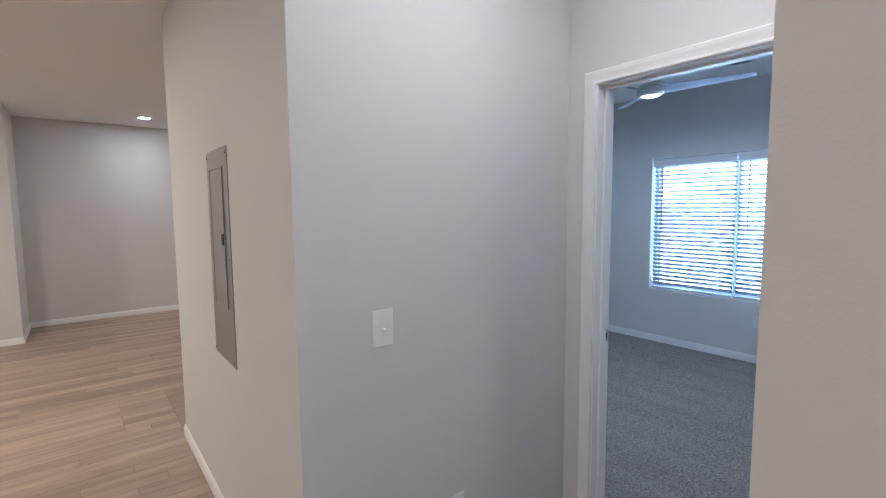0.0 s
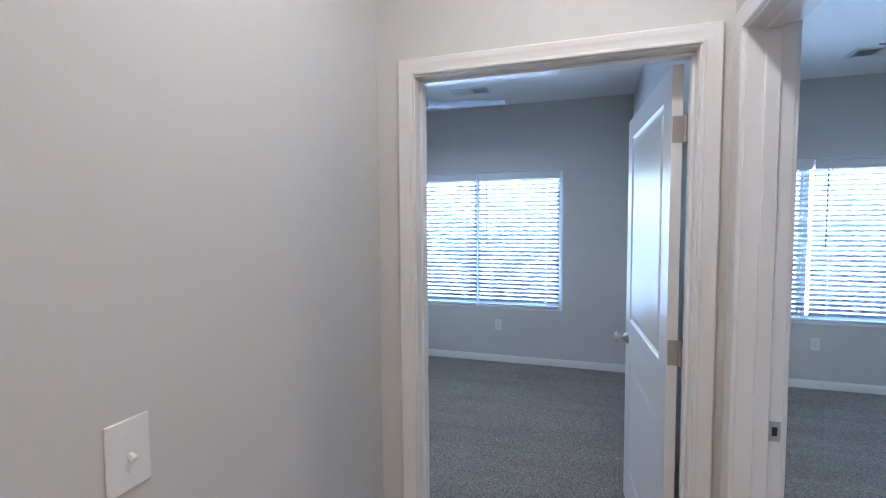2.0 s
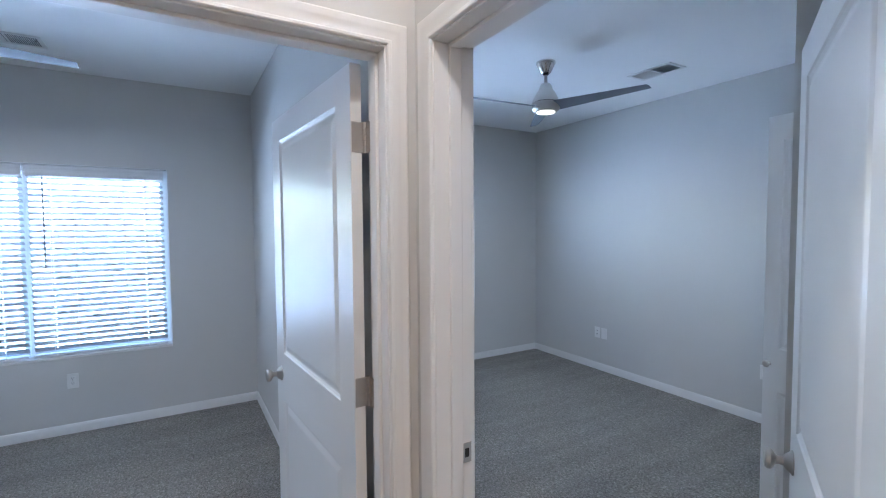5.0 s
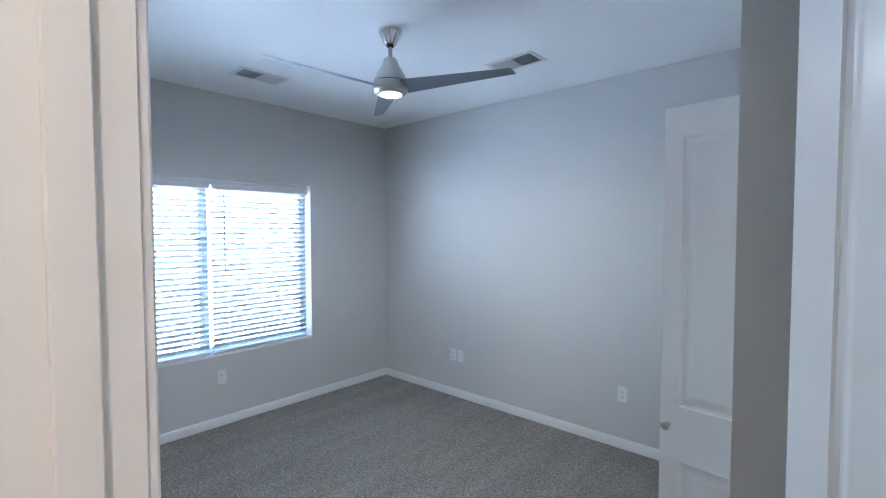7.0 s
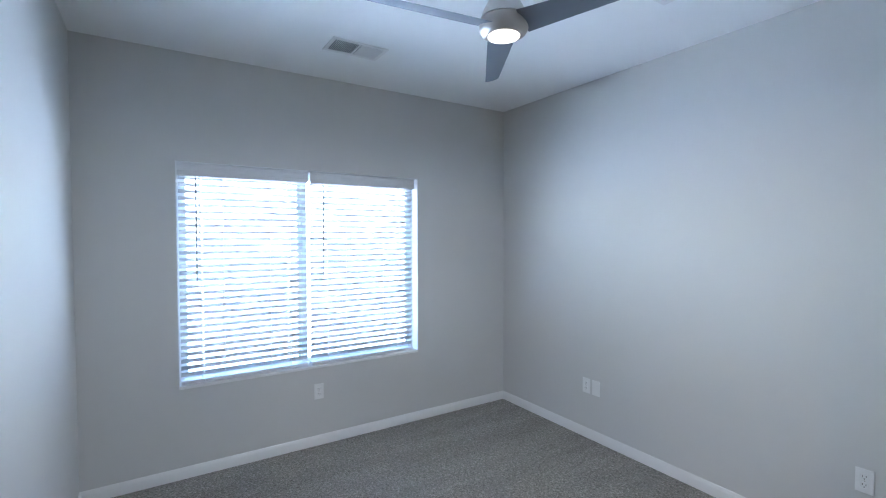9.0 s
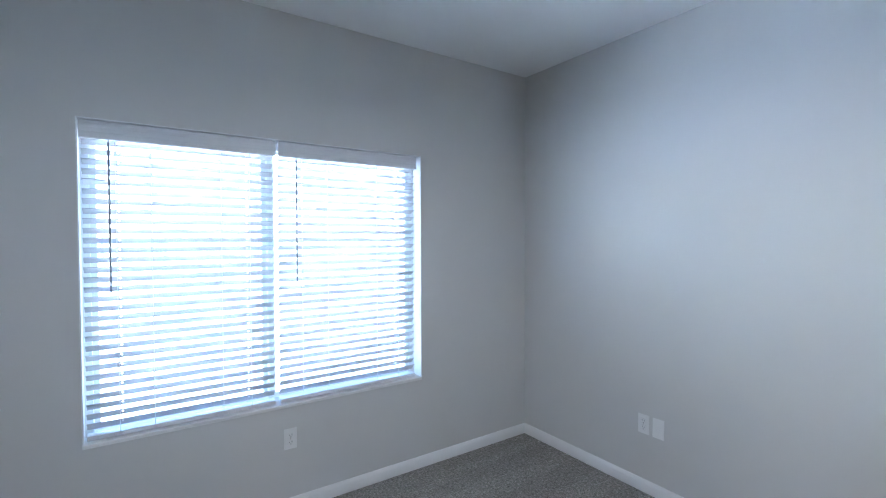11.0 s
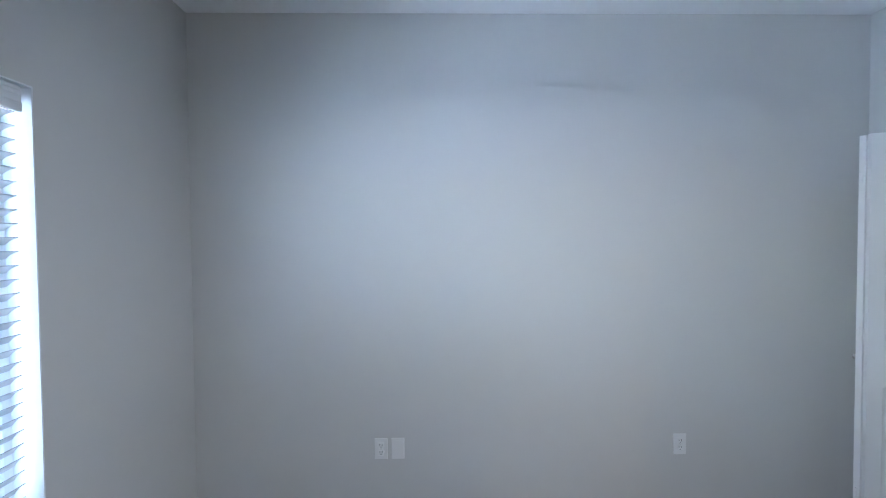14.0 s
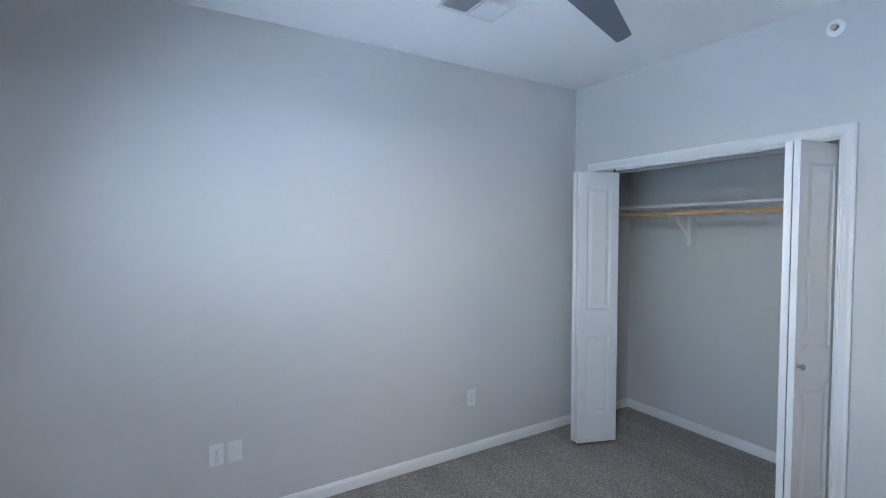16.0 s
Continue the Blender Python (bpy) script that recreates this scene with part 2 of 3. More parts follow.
# ---- plan ----
TOP = 2.74
XE = 5.67            # inner face of the outer wall with the windows
YS = -2.50           # far wall of the second bedroom
YP0, YP1 = 0.715, 0.835   # wall between the bedrooms, and of the second door
XD0, XD1 = 2.442, 2.567  # wall of the first door
XC0, XC1 = 1.89, 2.0     # closet front wall
XB = 1.30            # back of closet and nook
YN = -0.34           # nook side of the closet's end wall
W1 = (1.49, 3.235, 0.58, 2.05)
W2 = (-1.563, 0.20, 0.58, 2.05)
D1 = (0.93, 1.862)   # clear opening of the first door, along y
D2 = (1.412, 2.337)  # clear opening of the second door, along x
HEAD = 2.05
CL = (-2.30, -0.765, 2.068)  # closet opening

structure("wall_east", wall_mesh("x", XE, XE + 0.17, YS - 0.12, 9.0, 0, TOP, [W1, W2]), PAINT, "greige painted outer wall with two window openings")
structure("wall_south", wall_mesh("y", YS - 0.12, YS, -3.3, XE, 0, TOP), PAINT, "plain greige painted bedroom wall with outlets")
structure("wall_between", wall_mesh("y", YP0, YP1, 1.10, XE, 0, TOP, [(D2[0] - 0.02, D2[1] + 0.02, 0, HEAD + 0.02)]), PAINT, "greige painted wall between the bedrooms with a doorway")
structure("wall_hall", wall_mesh("x", XD0, XD1, YP1, 5.0, 0, TOP, [(D1[0] - 0.02, D1[1] + 0.02, 0, HEAD + 0.02)]), PAINT, "greige painted hall wall with a bedroom doorway")
structure("wall_closet_front", wall_mesh("x", XC0, XC1, YS, YN, 0, TOP, [(CL[0], CL[1], 0, CL[2])]), PAINT, "greige painted wall with the closet opening")
structure("wall_closet_end", wall_mesh("y", YN - 0.115, YN, XB, XC0, 0, TOP), PAINT, "greige painted end wall of the closet")
structure("wall_closet_back", wall_mesh("x", 1.10, XB, YS, YP0, 0, TOP), PAINT, "greige painted back wall of closet and entry")
structure("wall_switch", wall_mesh("y", 2.016, 2.13, 1.12, XD0, 0, TOP), PAINT, "greige painted hall wall with a light switch")
structure("wall_panel", wall_mesh("x", 1.12, 1.235, 2.13, 4.12, 0, TOP), PAINT, "greige painted hall wall with the breaker panel")
structure("wall_living_corner", wall_mesh("y", 4.005, 4.12, 1.235, XD0, 0, TOP), PAINT, "greige painted wall beside the living room")
structure("wall_bedroom_north", wall_mesh("y", 5.0, 5.12, XD0, XE, 0, TOP), PAINT, "greige painted bedroom wall")
structure("wall_living_far", wall_mesh("y", 8.7, 8.82, -0.05, XE, 0, TOP), PAINT, "greige painted far wall of the living room")
structure("wall_living_return", wall_mesh("x", -0.05, 0.06, 7.8, 8.7, 0, TOP), PAINT, "greige painted short return wall")
structure("wall_living_side", wall_mesh("y", 7.8, 7.92, -3.3, -0.05, 0, TOP), PAINT, "greige painted living room wall")
structure("wall_west", wall_mesh("x", -3.42, -3.3, YS - 0.12, 7.92, 0, TOP), PAINT, "plain greige wall closing the living room")
structure("ceiling", boxes((-3.42, XE + 0.17, YS - 0.12, 9.0, TOP, TOP + 0.15)), CEIL, "flat white painted ceiling")
structure("floor_subfloor", boxes((-3.42, XE + 0.17, YS - 0.12, 9.0, -0.25, -0.02)), CONCRETE, "bare slab under the floor coverings")


def carpet_sheet(name, rects, label):
    bm = bmesh.new()
    for r in rects:
        box(bm, *r, -0.02, 0.0)
    return structure(name, bm, CARPET, label)


carpet_sheet("floor_carpet_1", [(XD0 + 0.06, XE, D1[0] - 0.0, D1[1]), (XD1, XE, YP1, D1[0]), (XD1, XE, D1[1], 5.0)], "grey flecked cut-pile carpet of the first bedroom")
carpet_sheet("floor_carpet_2", [(XB, XE, YS, YP0), (D2[0], D2[1], YP0, YP1 - 0.06)], "grey flecked cut-pile carpet of the second bedroom")

# oak planks of hall and living room, running along x
plank_floor = structure("floor_planks", boxes((-3.3, XE, 5.12, 8.7, -0.02, -0.012), (-3.3, 1.12, YS, 5.12, -0.02, -0.012), (1.12, XD0 + 0.06, YP1 - 0.06, 2.016, -0.02, -0.012), (1.12, XD0, 4.12, 5.12, -0.02, -0.012)), DARK, "light oak plank floor of hall and living room")
rng = random.Random(4)
plank_mesh = {}
PW = 0.095


def plank(x0, x1, y0, y1):
    key = (round(x1 - x0, 3), round(y1 - y0, 3))
    if key not in plank_mesh:
        o = part("plank", boxes((0, x1 - x0 - 0.0015, 0, y1 - y0 - 0.0015, -0.012, 0.0), bevel=0.0012), OAK, plank_floor)
        o.location = (x0, y0, 0)
        plank_mesh[key] = o
    else:
        same("plank", plank_mesh[key], Matrix.Translation((x0, y0, 0)), plank_floor)


def planks(x0, x1, y0, y1):
    y = y0
    while y < y1 - 0.01:
        yy = min(y + PW, y1)
        x = x0
        length = rng.choice((0.45, 0.7, 0.95, 1.2))
        while x < x1 - 0.01:
            xx = min(x + length, x1)
            plank(x, xx, y, yy)
            x = xx
            length = rng.choice((0.9, 1.2, 1.5))
        y = yy


planks(-1.0, 2.8, 5.12, 8.7)
planks(-0.4, 1.12, 2.0, 5.12)
planks(0.3, XD0 + 0.06, YP1 - 0.06, 2.016)
rest = bmesh.new()
for r in ((-3.3, -1.0, 5.12, 7.8), (2.8, XE, 5.12, 8.7), (-3.3, -0.4, YS, 5.12), (-0.4, 0.3, YS, 2.0), (0.3, 1.19, YS, YP1 - 0.06), (1.12, XD0, 4.12, 5.12)):
    y = r[2]
    while y < r[3] - 0.01:
        yy = min(y + PW, r[3])
        box(rest, r[0], r[1], y, yy - 0.0015, -0.012, 0.0)
        y = yy
tagged(part("plank_rest", rest, OAK, plank_floor, "light oak planks further off"), kind="stuff")

# ---- trim ----
CASE = ((0, 0), (0, 0.009), (0.003, 0.012), (0.010, 0.012), (0.013, 0.0095), (0.034, 0.0125), (0.040, 0.017), (0.052, 0.0175), (0.057, 0.014), (0.057, 0))


def casing(name, axis, at, side, u0, u1, ztop, parent, wide=0.057):
    """Moulded casing on three sides of an opening, mitred at its two corners; side: which way it stands proud."""
    bm = bmesh.new()
    k = wide / 0.057
    rows = []
    for u, v in CASE:
        u *= k
        a = at + side * v
        pts = ((u0 - u, 0.0), (u0 - u, ztop + u), (u1 + u, ztop + u), (u1 + u, 0.0))
        rows.append([bm.verts.new((a, p, z) if axis == "x" else (p, a, z)) for p, z in pts])
    for r, s in zip(rows, rows[1:]):
        for i in range(3):
            bm.faces.new((r[i], r[i + 1], s[i + 1], s[i]))
    for i in (0, 3):
        bm.faces.new([r[i] for r in rows])
    return part(name, bm, TRIM, parent, smooth=True)


def jamb(name, axis, a0, a1, u0, u1, ztop, stop, parent):
    """Frame boards lining a doorway, with a stop bead; stop: where along the depth the bead begins and ends."""
    bm = bmesh.new()
    t = 0.0185

    def b(aa, ab, ua, ub, za, zb, bev=0.0015):
        box(bm, aa, ab, ua, ub, za, zb, bev) if axis == "x" else box(bm, ua, ub, aa, ab, za, zb, bev)

    b(a0, a1, u0 - t, u0, 0, ztop)
    b(a0, a1, u1, u1 + t, 0, ztop)
    b(a0, a1, u0 - t, u1 + t, ztop, ztop + t)
    s0, s1 = stop
    b(s0, s1, u0, u0 + 0.011, 0, ztop - 0.011, 0.002)
    b(s0, s1, u1 - 0.011, u1, 0, ztop - 0.011, 0.002)
    b(s0, s1, u0, u1, ztop - 0.011, ztop, 0.002)
    return part(name, bm, TRIM, parent)


def panel_leaf(width, height, thick, panels, drop=0.008):
    """A moulded door leaf in its own frame: x along the width from the hinge, y across the thickness, z up."""
    bm = bmesh.new()
    us = sorted({0, width, *(v for p in panels for v in p[:2])})
    zs = sorted({0, height, *(v for p in panels for v in p[2:])})
    for face, sgn in ((0.0, 1), (thick, -1)):
        for i in range(len(us) - 1):
            for j in range(len(zs) - 1):
                r = (us[i], us[i + 1], zs[j], zs[j + 1])
                if r not in panels:
                    bm.faces.new([bm.verts.new((x, face, z)) for x, z in ((r[0], r[2]), (r[1], r[2]), (r[1], r[3]), (r[0], r[3]))])
        for p in panels:
            last = None
            for inset, deep in ((0, 0), (0.004, 0.004), (0.013, drop), (0.020, drop), (0.040, 0.0022), (0.046, 0.0015)):
                y = face + sgn * deep
                ring = [bm.verts.new((x, y, z)) for x, z in ((p[0] + inset, p[2] + inset), (p[1] - inset, p[2] + inset), (p[1] - inset, p[3] - inset), (p[0] + inset, p[3] - inset))]
                if last:
                    for k in range(4):
                        bm.faces.new((last[k], last[(k + 1) % 4], ring[(k + 1) % 4], ring[k]))
                last = ring
            bm.faces.new(last)
    for a, b in (((0, 0), (width, 0)), ((width, 0), (width, height)), ((width, height), (0, height)), ((0, height), (0, 0))):
        bm.faces.new([bm.verts.new(v) for v in ((a[0], 0, a[1]), (b[0], 0, b[1]), (b[0], thick, b[1]), (a[0], thick, a[1]))])
    bmesh.ops.remove_doubles(bm, verts=bm.verts, dist=0.0004)
    return bm


KNOB = ((0.033, 0.0), (0.033, 0.003), (0.029, 0.006), (0.022, 0.016), (0.012, 0.022), (0.0105, 0.032), (0.014, 0.040), (0.024, 0.046), (0.0285, 0.052), (0.0285, 0.060), (0.024, 0.066), (0.012, 0.0685))


def hinge_mesh():
    bm = bmesh.new()
    rim = [(-0.004, -0.045), (-0.004, 0.045)]
    for cz, start in ((0.033, 90), (-0.033, 180)):
        rim += [(-0.028 + 0.012 * math.cos(radians(start + 18 * k)), cz + 0.012 * math.sin(radians(start + 18 * k))) for k in range(6)]
    plates = [[bm.verts.new((x, y, z)) for x, z in rim] for y in (-0.0122, -0.0100)]
    for k in range(len(rim)):
        bm.faces.new((plates[0][k], plates[0][(k + 1) % len(rim)], plates[1][(k + 1) % len(rim)], plates[1][k]))
    bm.faces.new(plates[0])
    bm.faces.new(plates[1])
    box(bm, -0.0026, -0.0004, -0.006, 0.032, -0.045, 0.045, 0.0008)
    for a, b in ((-0.045, -0.028), (-0.0265, -0.0095), (-0.008, 0.008), (0.0095, 0.0265), (0.028, 0.045)):
        lathe(((0.0058, a), (0.0058, b)), 12, bm, Matrix.Translation((-0.004, -0.0075, 0)))
    for z in (-0.03, 0.0, 0.03):
        lathe(((0.0042, 0), (0.003, 0.0012)), 10, bm, Matrix.Translation((-0.022 + 0.008 * (z == 0), -0.0100, z)) @ pose(0, 0, 0, -90))
    return bm


def door_leaf(parent, width, turn_pose, hinges):
    """The leaf with knobs on both faces and hinges along x = 0."""
    w = width
    leaf = part("door_leaf", panel_leaf(w, 2.03, 0.035, [(0.118, w - 0.118, 0.20, 0.77), (0.118, w - 0.118, 0.985, 1.93)]), DOORW, parent, "white two-panel moulded door leaf standing open")
    leaf.matrix_basis = turn_pose
    for side in (0, 1):
        m = pose(w - 0.070, 0.0 if side == 0 else 0.035, 0.885, 90 if side == 0 else -90)
        k = part("door_knob", lathe(KNOB, 28), NICKEL, leaf, "brushed nickel door knob", True)
        k.matrix_basis = m
    part("latch_plate", boxes((w - 0.0005, w + 0.0012, 0.005, 0.030, 0.856, 0.914), bevel=0.0005), NICKEL, leaf, "nickel latch plate")
    for z in hinges:
        h = part("hinge", hinge_mesh(), NICKEL, leaf, "satin nickel butt hinge")
        h.matrix_basis = pose(0, 0, z)
    return leaf


def strike(parent, m):
    bm = bmesh.new()
    box(bm, -0.016, 0.016, 0, 0.0016, -0.029, 0.029, 0.0006)
    box(bm, 0.014, 0.022, -0.001, 0.0010, -0.016, 0.016, 0.0005)
    o = part("strike_plate", bm, NICKEL, parent, "nickel strike plate")
    o.matrix_basis = m
    part("strike_hole", boxes((-0.008, 0.006, 0.0012, 0.0020, -0.013, 0.013)), DARK, o, "dark latch hole")
    return o


# first bedroom door: opens into the room, hinged beside the other door
door1 = tagged(empty("door_1"), "white panelled bedroom door standing wide open in a moulded frame", "door", "bedroom doors", "structure")
jamb("door_frame", "x", XD0, XD1, D1[0], D1[1], HEAD, (XD0 + 0.045, XD1 - 0.038), door1)
casing("casing", "x", XD0, -1, D1[0] - 0.005, D1[1] + 0.005, HEAD + 0.005, door1)
casing("casing", "x", XD1, 1, D1[0] - 0.005, D1[1] + 0.005, HEAD + 0.005, door1)
L1 = Matrix.Translation((XD1 + 0.008, D1[0] + 0.004, 0.012)) @ pose(0, 0, 0, 0, 0, 3.8)
door_leaf(door1, 0.914, L1 @ Matrix.Translation((0.006, 0.013, 0)), (0.26, 1.045, 1.815))
strike(door1, Matrix.Translation((XD1 - 0.020, D1[1] - 0.0005, 0.915)) @ pose(0, 0, 0, 0, 0, 180))

# second bedroom door: hinged on the far jamb, half open into the entry of the room
door2 = tagged(empty("door_2"), "white panelled bedroom door half open in a moulded frame", "door", "bedroom doors", "structure")
jamb("door_frame", "y", YP0, YP1, D2[0], D2[1], HEAD, (YP0 + 0.038, YP1 - 0.045), door2)
casing("casing", "y", YP1, 1, D2[0] - 0.005, D2[1] + 0.005, HEAD + 0.005, door2)
casing("casing", "y", YP0, -1, D2[0] - 0.005, D2[1] + 0.005, HEAD + 0.005, door2)
DOOR2_TURN = -62.5
L2 = Matrix.Translation((D2[0] + 0.004, YP0 - 0.008, 0.012)) @ pose(0, 0, 0, 0, 0, DOOR2_TURN)
door_leaf(door2, 0.914, L2 @ Matrix.Translation((0.006, 0.010, 0)), (0.26, 1.045, 1.815))
strike(door2, Matrix.Translation((D2[1] - 0.0005, YP0 + 0.022, 0.915)) @ pose(0, 0, 0, 0, 0, 90))

# closet opening trim
closet_trim = tagged(empty("trim_closet"), "white moulded casing round the closet opening", "trim", "", "structure")
cj = boxes((XC0, XC1, CL[0], CL[0] + 0.016, 0, CL[2] - 0.016), (XC0, XC1, CL[1] - 0.016, CL[1], 0, CL[2] - 0.016), (XC0, XC1, CL[0], CL[1], CL[2] - 0.016, CL[2]), bevel=0.001)
part("closet_frame", cj, TRIM, closet_trim)
casing("casing", "x", XC1, 1, CL[0] + 0.005, CL[1] - 0.005, CL[2] - 0.005, closet_trim, 0.062)
part("door_track", boxes((XC0 + 0.042, XC0 + 0.066, CL[0] + 0.016, CL[1] - 0.016, CL[2] - 0.036, CL[2] - 0.016)), STEEL, closet_trim, "grey steel bifold track")

BASE = ((0, 0), (0.0125, 0), (0.0125, 0.052), (0.0105, 0.058), (0.0075, 0.064), (0.006, 0.071), (0.003, 0.074), (0, 0.074))


def baseboard(ax, ay, bx, by, nx, ny):
    """A moulded skirting from a to b; (nx, ny) points into the room."""
    bm = bmesh.new()
    ends = []
    for x, y in ((ax, ay), (bx, by)):
        ends.append([bm.verts.new((x + nx * d, y + ny * d, z)) for d, z in BASE])
    n = len(BASE)
    for k in range(n):
        bm.faces.new((ends[0][k], ends[0][(k + 1) % n], ends[1][(k + 1) % n], ends[1][k]))
    bm.faces.new(ends[0])
    bm.faces.new(ends[1])
    return structure("baseboard", bm, TRIM, "white painted moulded baseboard", True)


C = 0.062
for run in (
    (XE, YS, XE, YP0, -1, 0), (XC1, YS, XE - 0.0125, YS, 0, 1), (XC1, YS + 0.0125, XC1, CL[0] - C, 1, 0), (XC1, CL[1] + C, XC1, YN, 1, 0),
    (XB + 0.0125, YN, XC1, YN, 0, 1), (XB, YN, XB, YP0, 1, 0), (D2[1] + C, YP0, XE - 0.0125, YP0, 0, -1),
    (XB, YS, XB, YN - 0.115, 1, 0), (XB + 0.0125, YS, XC0, YS, 0, 1), (XB + 0.0125, YN - 0.115, XC0, YN - 0.115, 0, -1),
    (XE, YP1, XE, 5.0, -1, 0), (XD1, YP1, XE - 0.0125, YP1, 0, 1), (XD1, D1[1] + C, XD1, 5.0, 1, 0), (XD1 + 0.0125, 5.0, XE - 0.0125, 5.0, 0, -1),
    (1.12, 2.016, XD0, 2.016, 0, -1), (1.12, 2.016 - 0.0125, 1.12, 4.12 + 0.0125, -1, 0), (1.12, 4.12, XD0, 4.12, 0, 1),
    (0.06, 8.7, XE, 8.7, 0, -1), (0.06, 7.8 - 0.0125, 0.06, 8.7 - 0.0125, 1, 0), (-3.3, 7.8, 0.06, 7.8, 0, -1), (1.10, YS, 1.10, YP1, -1, 0),
):
    baseboard(*run)

# ---- windows and blinds ----
def window(name, w, label):
    y0, y1, z0, z1 = w
    win = tagged(empty(name), label, "window", "bedroom windows", "structure")
    mid = (y0 + y1) / 2
    liner = boxes((XE + 0.001, XE + 0.10, y0, y0 + 0.005, z0 + 0.02, z1 - 0.005), (XE + 0.001, XE + 0.10, y1 - 0.005, y1, z0 + 0.02, z1 - 0.005), (XE + 0.001, XE + 0.10, y0, y1, z1 - 0.005, z1))
    part("window_reveal", liner, VINYL, win)
    part("window_sill", boxes((XE - 0.004, XE + 0.10, y0 + 0.001, y1 - 0.001, z0 + 0.001, z0 + 0.02), bevel=0.003, seg=2), TRIM, win, "white painted window sill")
    a0, a1 = XE + 0.10, XE + 0.165
    f, s, half = 0.038, 0.024, 0.008
    mid += 0.055
    part("window_frame", boxes((a0, a1, y0, y0 + f, z0, z1), (a0, a1, y1 - f, y1, z0, z1), (a0, a1, y0 + f, y1 - f, z0, z0 + f), (a0, a1, y0 + f, y1 - f, z1 - f, z1), (a0, a1, mid - half, mid + half, z0 + f, z1 - f), bevel=0.002), VINYL, win, "white vinyl window frame")
    for ya, yb, dx in ((y0 + f, mid - half, 0.012), (mid + half, y1 - f, 0.030)):
        sash = part("sash", boxes((a0 + dx, a0 + dx + 0.022, ya, ya + s, z0 + f, z1 - f), (a0 + dx, a0 + dx + 0.022, yb - s, yb, z0 + f, z1 - f), (a0 + dx, a0 + dx + 0.022, ya + s, yb - s, z0 + f, z0 + f + s), (a0 + dx, a0 + dx + 0.022, ya + s, yb - s, z1 - f - s, z1 - f), bevel=0.0015), VINYL, win, "white vinyl sliding sash")
        pane = part("pane", boxes((a0 + dx + 0.009, a0 + dx + 0.013, ya + s - 0.004, yb - s + 0.004, z0 + f + s - 0.004, z1 - f - s + 0.004)), GLASS, sash, "clear glass pane")
        pane.visible_shadow = False
    return win


SLAT_TURN = -18.0
PITCH = 0.0445


def slat_mesh(length, holes):
    """One slightly crowned slat along y, its cross-section in x and z, with a cord slot at each of the holes."""
    bm = bmesh.new()
    n = 6
    xs = [-0.025 + 0.05 * k / n for k in range(n + 1)]
    crown = [0.0036 * (1 - (2 * k / n - 1) ** 2) for k in range(n + 1)]
    ys = sorted({-length / 2, length / 2, *(h + d for h in holes for d in (-0.0035, 0.0035))})
    grid = {(side, j, k): bm.verts.new((xs[k], y, crown[k] + side * 0.0016)) for side in (-1, 1) for j, y in enumerate(ys) for k in range(n + 1)}

    def solid(j, k):
        if not (0 <= j < len(ys) - 1 and 0 <= k < n):
            return False
        return not (k in (2, 3) and any(abs((ys[j] + ys[j + 1]) / 2 - h) < 0.003 for h in holes))

    for j in range(len(ys) - 1):
        for k in range(n):
            if not solid(j, k):
                continue
            for side in (-1, 1):
                bm.faces.new([grid[side, jj, kk] for jj, kk in ((j, k), (j + 1, k), (j + 1, k + 1), (j, k + 1))])
            for dj, dk, p, q in ((-1, 0, (j, k), (j, k + 1)), (1, 0, (j + 1, k), (j + 1, k + 1)), (0, -1, (j, k), (j + 1, k)), (0, 1, (j, k + 1), (j + 1, k + 1))):
                if not solid(j + dj, k + dk):
                    bm.faces.new((grid[-1, *p], grid[-1, *q], grid[1, *q], grid[1, *p]))
    return bm


